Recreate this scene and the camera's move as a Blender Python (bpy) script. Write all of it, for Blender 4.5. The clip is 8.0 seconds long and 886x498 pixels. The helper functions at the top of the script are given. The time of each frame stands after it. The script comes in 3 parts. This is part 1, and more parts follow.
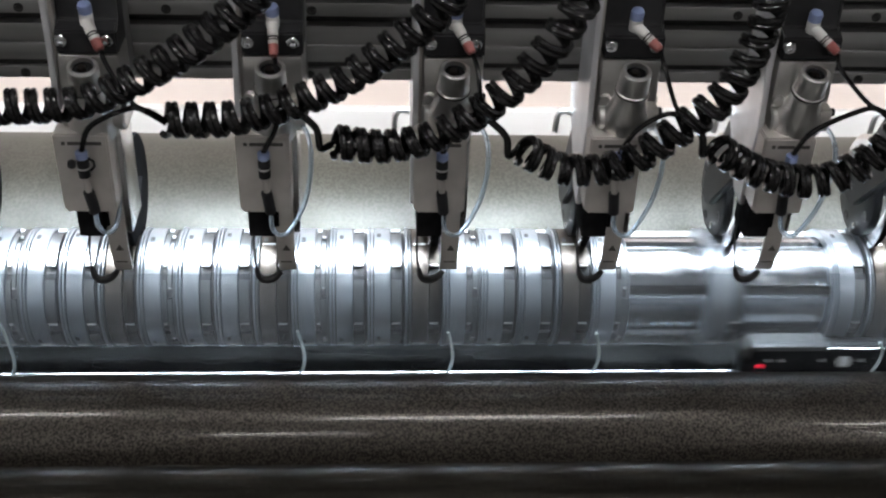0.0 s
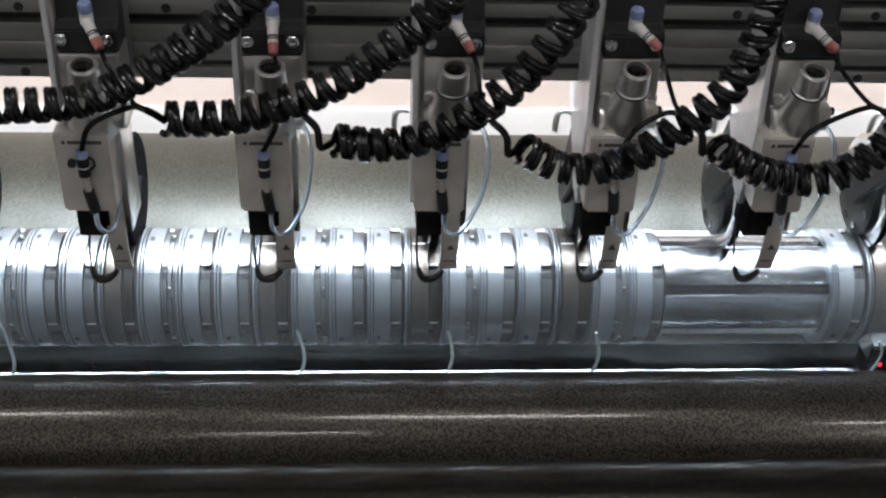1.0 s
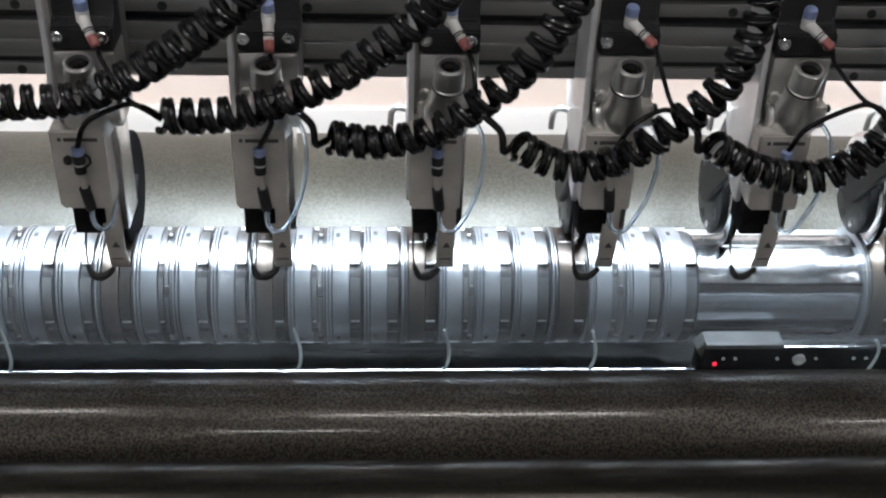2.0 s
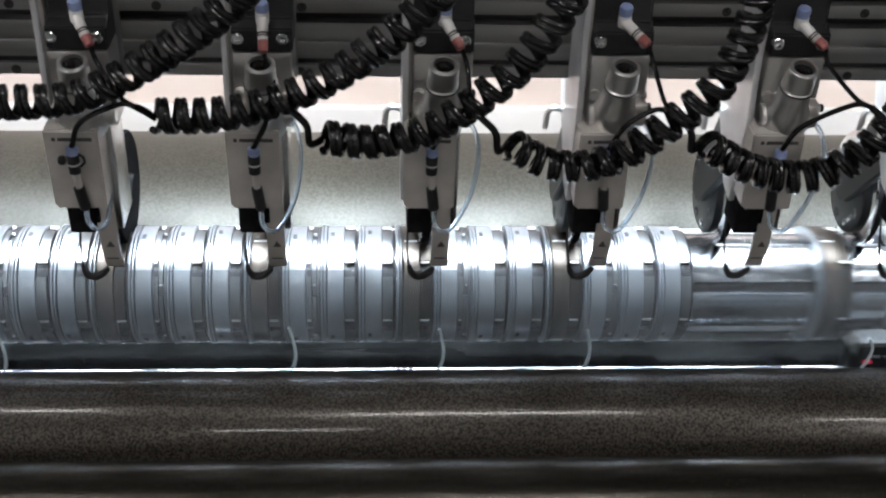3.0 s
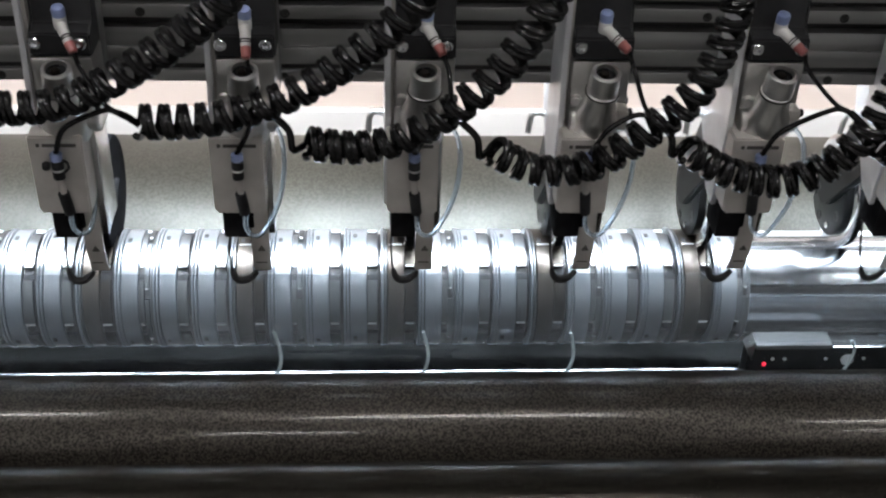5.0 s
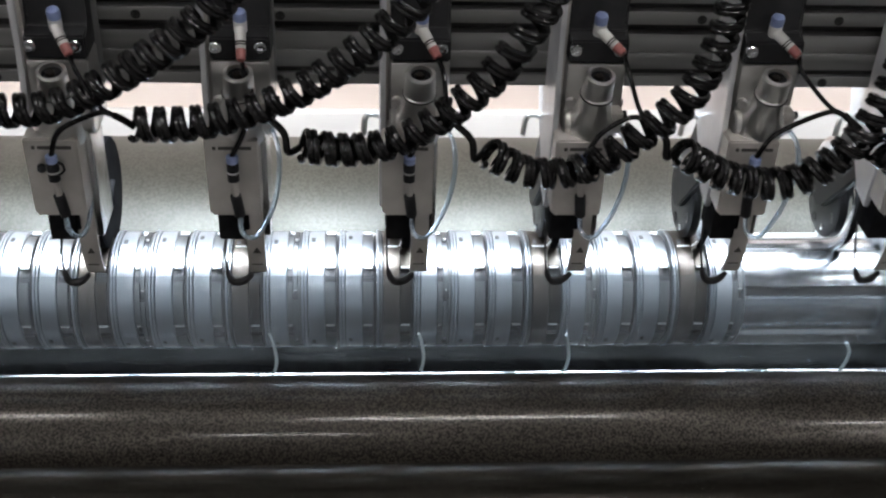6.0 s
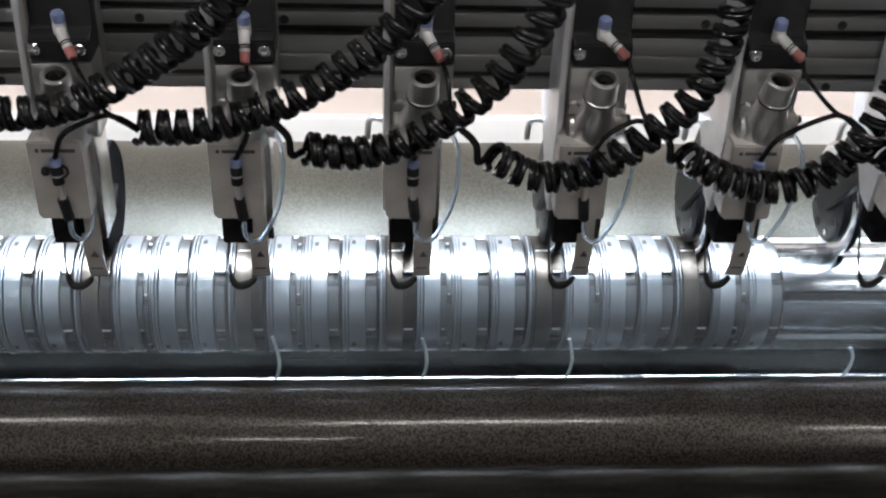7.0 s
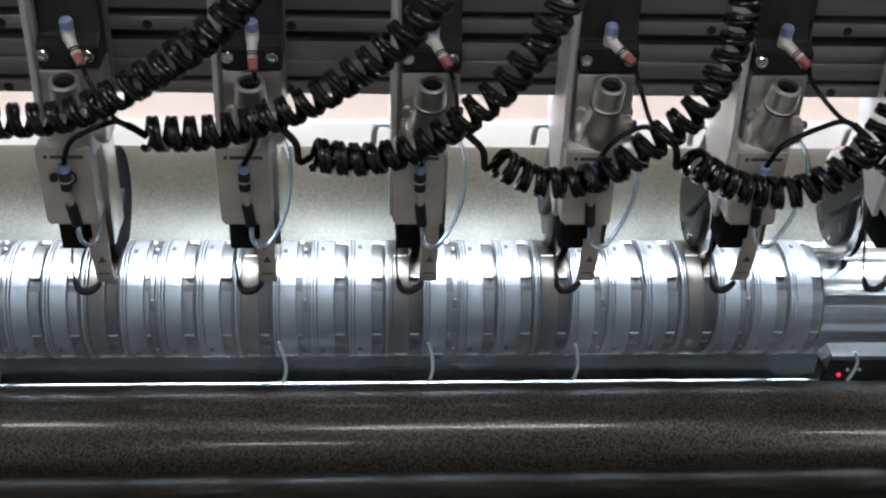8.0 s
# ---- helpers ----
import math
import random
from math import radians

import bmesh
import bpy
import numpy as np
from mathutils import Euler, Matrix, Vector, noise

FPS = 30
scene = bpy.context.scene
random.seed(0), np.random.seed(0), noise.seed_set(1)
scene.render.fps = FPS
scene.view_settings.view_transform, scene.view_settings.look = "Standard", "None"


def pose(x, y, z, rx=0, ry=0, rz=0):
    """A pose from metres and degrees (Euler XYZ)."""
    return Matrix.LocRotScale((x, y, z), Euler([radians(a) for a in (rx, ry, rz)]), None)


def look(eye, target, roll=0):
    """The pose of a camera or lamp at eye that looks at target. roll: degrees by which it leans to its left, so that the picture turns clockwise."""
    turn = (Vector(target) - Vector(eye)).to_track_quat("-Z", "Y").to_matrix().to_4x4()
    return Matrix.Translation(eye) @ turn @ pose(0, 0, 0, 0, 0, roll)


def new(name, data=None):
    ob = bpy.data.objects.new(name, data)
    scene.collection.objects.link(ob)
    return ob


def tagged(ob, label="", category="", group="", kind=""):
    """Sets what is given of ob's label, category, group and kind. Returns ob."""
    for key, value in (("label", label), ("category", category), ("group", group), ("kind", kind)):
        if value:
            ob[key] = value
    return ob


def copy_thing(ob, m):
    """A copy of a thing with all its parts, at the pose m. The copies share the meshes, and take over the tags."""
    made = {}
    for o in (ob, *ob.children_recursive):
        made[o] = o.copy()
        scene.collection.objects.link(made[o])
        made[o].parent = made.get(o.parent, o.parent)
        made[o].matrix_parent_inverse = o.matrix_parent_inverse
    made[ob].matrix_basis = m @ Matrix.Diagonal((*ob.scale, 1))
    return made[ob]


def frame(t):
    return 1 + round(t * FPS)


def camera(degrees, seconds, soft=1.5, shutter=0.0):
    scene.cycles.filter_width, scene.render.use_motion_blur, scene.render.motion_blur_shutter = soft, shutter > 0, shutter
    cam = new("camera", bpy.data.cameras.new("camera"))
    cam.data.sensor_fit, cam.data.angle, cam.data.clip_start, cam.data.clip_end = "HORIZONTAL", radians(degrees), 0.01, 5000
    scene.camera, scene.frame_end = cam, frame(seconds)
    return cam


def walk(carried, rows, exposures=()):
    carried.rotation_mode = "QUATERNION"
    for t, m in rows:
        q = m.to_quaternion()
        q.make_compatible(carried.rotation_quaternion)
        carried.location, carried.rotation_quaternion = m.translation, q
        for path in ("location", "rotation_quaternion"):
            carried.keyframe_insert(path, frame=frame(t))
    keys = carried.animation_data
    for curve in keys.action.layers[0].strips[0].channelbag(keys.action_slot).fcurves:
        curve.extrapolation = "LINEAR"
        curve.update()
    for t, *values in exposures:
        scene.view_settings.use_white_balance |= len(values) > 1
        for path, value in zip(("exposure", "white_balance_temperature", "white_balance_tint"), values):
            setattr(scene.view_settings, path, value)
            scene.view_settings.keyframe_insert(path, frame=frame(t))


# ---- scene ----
cam = camera(40.0, 8.0, soft=2.25, shutter=0.45)
PATH = [
    (0, (0.236, -0.923, 1.672), (0.347, 0.729, 0.55), 2.2),
    (0.5, (0.237, -0.927, 1.666), (0.346, 0.733, 0.555), 2.1),
    (1, (0.235, -0.925, 1.67), (0.348, 0.729, 0.551), 2.2),
    (1.5, (0.239, -0.927, 1.666), (0.346, 0.73, 0.552), 2.1),
    (3, (0.243, -0.929, 1.668), (0.357, 0.726, 0.551), 2.2),
    (3.5, (0.246, -0.926, 1.674), (0.363, 0.722, 0.547), 2.2),
    (4, (0.249, -0.929, 1.675), (0.366, 0.721, 0.551), 2.2),
    (4.5, (0.252, -0.931, 1.676), (0.371, 0.721, 0.554), 2.2),
    (6, (0.257, -0.932, 1.68), (0.38, 0.72, 0.559), 2.3),
    (6.5, (0.259, -0.936, 1.677), (0.377, 0.724, 0.567), 2.2),
    (7, (0.255, -0.934, 1.676), (0.376, 0.726, 0.567), 2.3),
    (7.5, (0.254, -0.934, 1.674), (0.371, 0.729, 0.57), 2.2),
    (7.9, (0.249, -0.934, 1.68), (0.371, 0.727, 0.572), 2.3),
    (8.0, (0.248, -0.934, 1.681), (0.3705, 0.727, 0.573), 2.3),
]
walk(cam, [(t, look(eye, target, roll)) for t, eye, target, roll in PATH])

# ---- light ----
world = bpy.data.worlds.new("hall_air")
scene.world = world
world.use_nodes = True
world.node_tree.nodes["Background"].inputs[0].default_value = (0.75, 0.8, 0.9, 1)
world.node_tree.nodes["Background"].inputs[1].default_value = 0.02
scene.view_settings.exposure = 0.07
LED_POWER = 9.5       # watts of the light bar under the beam
LED_Y = 0.103
PANEL_FILL_POWER = 3.4
TUBE_POWER = 52.0      # ceiling tubes of the hall
bar = new("led_light", bpy.data.lights.new("led_light", "AREA"))
bar.data.shape, bar.data.size, bar.data.size_y = "RECTANGLE", 2.0, 0.078
bar.data.energy, bar.data.color, bar.data.spread = LED_POWER, (0.80, 0.91, 1.0), radians(60)
bar.matrix_world = pose(0.3, LED_Y, 1.184, 6, 0, 0)
panel_fill = new("panel_fill_light", bpy.data.lights.new("panel_fill_light", "AREA"))     # added unseen lamp that brightens the panel and the rear roller
panel_fill.data.shape, panel_fill.data.size, panel_fill.data.size_y = "RECTANGLE", 2.0, 0.03
panel_fill.data.energy, panel_fill.data.color, panel_fill.data.spread = PANEL_FILL_POWER, (0.97, 0.98, 1.0), radians(110)
panel_fill.matrix_world = pose(0.3, 0.165, 1.19, 58, 0, 0)


# ---- materials ----
def material(name, color, rough=0.5, metal=0.0, spec=0.5):
    m = bpy.data.materials.new(name)
    m.use_nodes = True
    b = m.node_tree.nodes["Principled BSDF"]
    b.inputs["Base Color"].default_value = (*color, 1)
    b.inputs["Roughness"].default_value = rough
    b.inputs["Metallic"].default_value = metal
    b.inputs["Specular IOR Level"].default_value = spec
    return m


def vary(m, scale=(40, 40, 40), dark=(0.1, 0.1, 0.1), light=(0.3, 0.3, 0.3), low=0.35, high=0.65, detail=4.0,
         rough=(0.3, 0.5), bump=0.1, fine=900.0, bump_dist=0.0004):
    """Two-scale colour, roughness and relief for a material, in object space."""
    nt = m.node_tree
    b = nt.nodes["Principled BSDF"]
    co = nt.nodes.new("ShaderNodeTexCoord")
    mp = nt.nodes.new("ShaderNodeMapping")
    mp.inputs["Scale"].default_value = scale
    nt.links.new(co.outputs["Object"], mp.inputs["Vector"])
    n = nt.nodes.new("ShaderNodeTexNoise")
    n.inputs["Scale"].default_value = 1.0
    n.inputs["Detail"].default_value = detail
    nt.links.new(mp.outputs[0], n.inputs["Vector"])
    r = nt.nodes.new("ShaderNodeValToRGB")
    r.color_ramp.elements[0].position, r.color_ramp.elements[1].position = low, high
    r.color_ramp.elements[0].color, r.color_ramp.elements[1].color = (*dark, 1), (*light, 1)
    nt.links.new(n.outputs[0], r.inputs[0])
    nt.links.new(r.outputs[0], b.inputs["Base Color"])
    f = nt.nodes.new("ShaderNodeTexNoise")
    f.inputs["Scale"].default_value = fine
    f.inputs["Detail"].default_value = 3.0
    nt.links.new(co.outputs["Object"], f.inputs["Vector"])
    rr = nt.nodes.new("ShaderNodeMapRange")
    rr.inputs[3].default_value, rr.inputs[4].default_value = rough
    nt.links.new(n.outputs[0], rr.inputs[0])
    nt.links.new(rr.outputs[0], b.inputs["Roughness"])
    bu = nt.nodes.new("ShaderNodeBump")
    bu.inputs["Strength"].default_value = bump
    bu.inputs["Distance"].default_value = bump_dist
    nt.links.new(f.outputs[0], bu.inputs["Height"])
    nt.links.new(bu.outputs[0], b.inputs["Normal"])
    return m


def spangled(name, dark, light, rough, grain, metal, bump=0.35, broad=(4, 4, 4)):
    """Dull metal skin with a speckle of small crystals and broad faint changes of tone."""
    m = material(name, light, 0.4, metal, 0.35)
    vary(m, (grain, grain, grain), dark, light, 0.38, 0.62, 2.0, rough, bump, grain * 1.3, 0.0005)
    nt = m.node_tree
    b = nt.nodes["Principled BSDF"]
    skin_color = b.inputs["Base Color"].links[0].from_socket
    co, mp, n = nt.nodes.new("ShaderNodeTexCoord"), nt.nodes.new("ShaderNodeMapping"), nt.nodes.new("ShaderNodeTexNoise")
    mp.inputs["Scale"].default_value = broad
    n.inputs["Scale"].default_value, n.inputs["Detail"].default_value = 1.0, 3.0
    mul, rng = nt.nodes.new("ShaderNodeVectorMath"), nt.nodes.new("ShaderNodeMapRange")
    mul.operation = "MULTIPLY"
    rng.inputs[1].default_value, rng.inputs[2].default_value, rng.inputs[3].default_value, rng.inputs[4].default_value = 0.3, 0.7, 0.72, 1.18
    nt.links.new(co.outputs["Object"], mp.inputs[0])
    nt.links.new(mp.outputs[0], n.inputs["Vector"])
    nt.links.new(n.outputs[0], rng.inputs[0])
    nt.links.new(skin_color, mul.inputs[0])
    nt.links.new(rng.outputs[0], mul.inputs[1])
    nt.links.new(mul.outputs[0], b.inputs["Base Color"])
    return m


ALU = vary(material("milled_aluminium", (0.6, 0.58, 0.55), 0.4, 0.95), (30, 30, 30), (0.56, 0.545, 0.53), (0.66, 0.645, 0.63),
           rough=(0.26, 0.34), bump=0.02)
ALU_DULL = vary(material("dull_aluminium", (0.45, 0.43, 0.41), 0.55, 0.6), (25, 25, 25), (0.44, 0.415, 0.395), (0.58, 0.55, 0.525),
                rough=(0.45, 0.65), bump=0.08)
PLATE = vary(material("light_side_plate", (0.7, 0.7, 0.72), 0.4, 0.6), (20, 20, 20), (0.62, 0.62, 0.65), (0.8, 0.8, 0.82),
             rough=(0.3, 0.5), bump=0.05)
BEAM = vary(material("anodised_beam", (0.2, 0.2, 0.2), 0.45, 0.8), (3, 60, 60), (0.23, 0.228, 0.227), (0.32, 0.316, 0.314),
            rough=(0.35, 0.55), bump=0.05)
# near-black that stands for the shade inside slots and holes
RECESS_SHADE = vary(material("recess_shade", (0.02, 0.02, 0.02), 0.5, 0.2), (10, 60, 60), (0.012, 0.012, 0.012), (0.03, 0.028, 0.028))
BLACK = vary(material("black_anodised", (0.012, 0.012, 0.013), 0.4, 0.0, 0.25), (40, 40, 40), (0.008, 0.008, 0.009), (0.02, 0.02, 0.022),
             rough=(0.35, 0.55), bump=0.05)
MATT = vary(material("matt_black_steel", (0.01, 0.01, 0.011), 0.6, 0.0, 0.06), (40, 40, 40), (0.007, 0.007, 0.008), (0.016, 0.016, 0.017),
            rough=(0.55, 0.75), bump=0.05)
MATT.node_tree.nodes["Principled BSDF"].inputs["IOR"].default_value = 1.08
RUBBER = vary(material("black_polyurethane", (0.01, 0.01, 0.011), 0.25, 0.0, 0.35), (90, 90, 90), (0.005, 0.005, 0.0055), (0.01, 0.0095, 0.0095),
              rough=(0.16, 0.24), bump=0.04)
STEEL = vary(material("ground_steel", (0.55, 0.55, 0.56), 0.3, 1.0), (14, 14, 14), (0.5, 0.5, 0.5), (0.66, 0.66, 0.67),
             rough=(0.18, 0.32), bump=0.05)
HUB = vary(material("dark_hub_steel", (0.12, 0.12, 0.125), 0.4, 0.6), (40, 40, 40), (0.01, 0.01, 0.0105), (0.026, 0.026, 0.028), rough=(0.3, 0.5), bump=0.06)
BRIGHT = vary(material("bright_nickel", (0.75, 0.76, 0.78), 0.4, 0.25), (60, 60, 60), (0.68, 0.69, 0.7), (0.82, 0.83, 0.85), rough=(0.3, 0.5), bump=0.03)
CHROME = vary(material("polished_steel", (0.75, 0.76, 0.78), 0.12, 1.0), (8, 30, 30), (0.7, 0.71, 0.73), (0.82, 0.83, 0.85),
              rough=(0.08, 0.2), bump=0.03)
RING_PALE = vary(material("pale_ring_steel", (0.5, 0.53, 0.57), 0.3, 0.88), (40, 14, 14), (0.37, 0.40, 0.44), (0.48, 0.515, 0.56),
                 rough=(0.26, 0.36), bump=0.05)
RING_MID = vary(material("grey_ring_steel", (0.35, 0.36, 0.38), 0.35, 1.0), (40, 20, 20), (0.17, 0.178, 0.19), (0.27, 0.283, 0.3),
                rough=(0.32, 0.46), bump=0.06)
SHAFT_STEEL = vary(material("bare_shaft_steel", (0.5, 0.52, 0.55), 0.2, 1.0), (3, 30, 30), (0.5, 0.53, 0.57), (0.62, 0.65, 0.7),
                   rough=(0.16, 0.26), bump=0.03)
RING_BROWN = vary(material("worn_brown_ring_steel", (0.2, 0.18, 0.165), 0.35, 0.9), (60, 14, 14), (0.065, 0.055, 0.048), (0.14, 0.121, 0.107),
                  rough=(0.28, 0.44), bump=0.08)
RING_DARK = vary(material("brown_ring_steel", (0.2, 0.17, 0.15), 0.35, 1.0), (60, 14, 14), (0.03, 0.026, 0.023), (0.075, 0.065, 0.057),
                 rough=(0.3, 0.5), bump=0.08)
BLOCK = vary(material("insert_and_pocket_shade", (0.1, 0.1, 0.105), 0.4, 0.9), (90, 90, 90), (0.05, 0.05, 0.053), (0.16, 0.165, 0.175),
             rough=(0.3, 0.5), bump=0.06)
GROOVE_SHADE = vary(material("groove_shade", (0.02, 0.02, 0.022), 0.5, 0.3), (30, 30, 30), (0.015, 0.015, 0.017), (0.04, 0.04, 0.043))
FOIL_BACK = spangled("zinc_spangle", (0.07, 0.067, 0.056), (0.105, 0.101, 0.086), (0.4, 0.55), 330, 0.1, 0.2, (9, 1.5, 1.5))
FOIL_FRONT = spangled("dark_zinc_spangle", (0.014, 0.0119, 0.0104), (0.08, 0.0695, 0.0595), (0.25, 0.37), 430, 0.5, 0.09, (3, 20, 20))
skin = FOIL_FRONT.node_tree.nodes["Principled BSDF"]
skin.inputs["Coat Weight"].default_value, skin.inputs["Coat Roughness"].default_value = 0.3, 0.04
FOIL_FRONT.node_tree.links.new(FOIL_FRONT.node_tree.nodes["Bump"].outputs[0], skin.inputs["Coat Normal"])
TUBE_SKIN = spangled("dull_dark_web", (0.022, 0.0203, 0.0175), (0.06, 0.055, 0.047), (0.2, 0.3), 480, 0.8, 0.05, (3, 20, 20))
CREAM = vary(material("cream_panel", (0.75, 0.68, 0.63), 0.35), (2, 14, 14), (0.62, 0.53, 0.48), (0.7, 0.61, 0.56),
             rough=(0.3, 0.45), bump=0.02)
WHITE_PAINT = vary(material("white_machine_paint", (0.6, 0.6, 0.6), 0.4), (3, 20, 20), (0.66, 0.65, 0.64), (0.74, 0.73, 0.72), rough=(0.3, 0.45), bump=0.02)
WHITE = vary(material("white_plastic", (0.75, 0.74, 0.72), 0.4), (50, 50, 50), (0.46, 0.455, 0.445), (0.56, 0.55, 0.54), bump=0.03)
BLUE = vary(material("blue_plastic", (0.2, 0.25, 0.42), 0.4), (60, 60, 60), (0.16, 0.2, 0.36), (0.23, 0.28, 0.46), bump=0.03)
RED = vary(material("red_plastic", (0.3, 0.09, 0.08), 0.4), (60, 60, 60), (0.24, 0.07, 0.065), (0.34, 0.11, 0.1), bump=0.03)
TRAY = vary(material("black_glossy_cover", (0.012, 0.013, 0.016), 0.2), (5, 30, 30), (0.008, 0.009, 0.011), (0.02, 0.021, 0.025),
            rough=(0.12, 0.3), bump=0.03)
GREY = vary(material("grey_painted_cover", (0.4, 0.4, 0.4), 0.45), (20, 20, 20), (0.1, 0.1, 0.103), (0.14, 0.14, 0.144), bump=0.04)
WALL = vary(material("hall_paint", (0.55, 0.56, 0.58), 0.7), (0.7, 0.7, 0.7), (0.5, 0.51, 0.53), (0.6, 0.61, 0.63), bump=0.05, fine=60)
WALL_DARK = vary(material("dark_hall_paint", (0.2, 0.19, 0.18), 0.7), (0.7, 0.7, 0.7), (0.46, 0.455, 0.45), (0.55, 0.545, 0.54), bump=0.05, fine=60)
CEILING = vary(material("dark_ceiling_paint", (0.12, 0.12, 0.12), 0.7), (0.7, 0.7, 0.7), (0.09, 0.09, 0.088), (0.14, 0.138, 0.135), bump=0.05, fine=60)
FLOOR = vary(material("hall_concrete", (0.2, 0.2, 0.19), 0.6), (1.2, 1.2, 1.2), (0.09, 0.09, 0.088), (0.16, 0.16, 0.155), bump=0.1, fine=80)
MARK = material("dark_print", (0.06, 0.055, 0.05), 0.6)


def clear_plastic():
    m = material("clear_blue_tube", (0.75, 0.88, 1.0), 0.08)
    b = m.node_tree.nodes["Principled BSDF"]
    b.inputs["Transmission Weight"].default_value = 0.85
    b.inputs["IOR"].default_value = 1.4
    return m


def glowing(name, color, power):
    m = material(name, color)
    b = m.node_tree.nodes["Principled BSDF"]
    b.inputs["Emission Color"].default_value = (*color, 1)
    b.inputs["Emission Strength"].default_value = power
    return m


def acrylic(name, low, high):
    """Clear acrylic with smears and a pale film that paints haze over it."""
    m = bpy.data.materials.new(name)
    m.use_nodes = True
    nt = m.node_tree
    nt.nodes.clear()
    out = nt.nodes.new("ShaderNodeOutputMaterial")
    clear, veil, gloss = nt.nodes.new("ShaderNodeBsdfTransparent"), nt.nodes.new("ShaderNodeBsdfDiffuse"), nt.nodes.new("ShaderNodeBsdfGlossy")
    clear.inputs[0].default_value = (0.93, 0.96, 0.98, 1)
    veil.inputs[0].default_value = (0.62, 0.68, 0.76, 1)
    gloss.inputs["Roughness"].default_value = 0.04
    co, mp, n, r = nt.nodes.new("ShaderNodeTexCoord"), nt.nodes.new("ShaderNodeMapping"), nt.nodes.new("ShaderNodeTexNoise"), nt.nodes.new("ShaderNodeMapRange")
    mp.inputs["Scale"].default_value = (18, 4, 4)
    n.inputs["Scale"].default_value, n.inputs["Detail"].default_value = 1.0, 5.0
    r.inputs[1].default_value, r.inputs[2].default_value, r.inputs[3].default_value, r.inputs[4].default_value = 0.35, 0.75, low, high
    a, b = nt.nodes.new("ShaderNodeMixShader"), nt.nodes.new("ShaderNodeMixShader")
    b.inputs[0].default_value = 0.02
    nt.links.new(co.outputs["Object"], mp.inputs[0])
    nt.links.new(mp.outputs[0], n.inputs["Vector"])
    nt.links.new(n.outputs[0], r.inputs[0])
    nt.links.new(r.outputs[0], a.inputs[0])
    nt.links.new(clear.outputs[0], a.inputs[1])
    nt.links.new(veil.outputs[0], a.inputs[2])
    nt.links.new(a.outputs[0], b.inputs[1])
    nt.links.new(gloss.outputs[0], b.inputs[2])
    nt.links.new(b.outputs[0], out.inputs[0])
    return m


ACRYLIC = acrylic("clean_acrylic", 0.002, 0.012)
# its pale film lightens the rings behind, a painted haze
HAZY = acrylic("haze_acrylic", 0.065, 0.155)
CLEAR = clear_plastic()
PALE_ARC = material("pale_arc", (0.72, 0.84, 0.9), 0.15)
PALE_ARC.node_tree.nodes["Principled BSDF"].inputs["Transmission Weight"].default_value = 0.45
LED = glowing("led_diffuser", (0.86, 0.93, 1.0), 0.5)
TUBE = glowing("ceiling_tube_glow", (1.0, 0.985, 0.965), TUBE_POWER)
RED_GLOW = glowing("red_indicator", (1.0, 0.03, 0.07), 1.3)


# ---- mesh helpers ----
def part(name, bm, mat, parent=None, label="", smooth=True, origin=(0, 0, 0)):
    """Links a bmesh as one mesh object, under a thing when one is given; origin: the parent's place, when bm is in the world's space."""
    if any(origin):
        bmesh.ops.translate(bm, verts=bm.verts, vec=-Vector(origin))
    me = bpy.data.meshes.new(name)
    bm.normal_update()
    bm.to_mesh(me)
    bm.free()
    me.materials.append(mat)
    if smooth:
        me.polygons.foreach_set("use_smooth", [True] * len(me.polygons))
        me.set_sharp_from_angle(angle=radians(35))
    ob = new(name, me)
    if parent is not None:
        ob.parent = parent
    if label:
        tagged(ob, label)
    return ob


def add_box(bm, x0, x1, y0, y1, z0, z1, bevel=0.0, seg=2):
    r = bmesh.ops.create_cube(bm, size=1.0)
    vs = r["verts"]
    for v in vs:
        v.co = Vector(((x0 + x1) / 2 + v.co.x * (x1 - x0), (y0 + y1) / 2 + v.co.y * (y1 - y0), (z0 + z1) / 2 + v.co.z * (z1 - z0)))
    if bevel > 0:
        es = list({e for v in vs for e in v.link_edges})
        bmesh.ops.bevel(bm, geom=es, offset=bevel, segments=seg, affect="EDGES", profile=0.5)
    return bm


def box(x0, x1, y0, y1, z0, z1, bevel=0.0):
    return add_box(bmesh.new(), x0, x1, y0, y1, z0, z1, bevel)


def add_lathe(bm, profile, centre, axis, n=48, closed=False):
    """Turns (distance along the axis, radius) pairs about the axis."""
    a = Vector(axis).normalized()
    u = a.orthogonal().normalized()
    w = a.cross(u)
    c = Vector(centre)
    rings = []
    for d, r in profile:
        rings.append([bm.verts.new(c + a * d + (u * math.cos(k * math.tau / n) + w * math.sin(k * math.tau / n)) * r) for k in range(n)])
    for p, q in zip(rings, rings[1:]):
        for k in range(n):
            bm.faces.new((p[k], p[(k + 1) % n], q[(k + 1) % n], q[k]))
    if closed:
        for k in range(n):
            p, q = rings[-1], rings[0]
            bm.faces.new((p[k], p[(k + 1) % n], q[(k + 1) % n], q[k]))
    else:
        bm.faces.new(rings[0][::-1])
        bm.faces.new(rings[-1])
    return bm


def lathe(profile, centre, axis, n=48, closed=False):
    return add_lathe(bmesh.new(), profile, centre, axis, n, closed)


def rod(p, q, r, n=20, bevel=0.0):
    p, q = Vector(p), Vector(q)
    L = (q - p).length
    b = min(bevel or r * 0.15, L * 0.3)
    return lathe([(0, r - b), (b, r), (L - b, r), (L, r - b)], p, q - p, n)


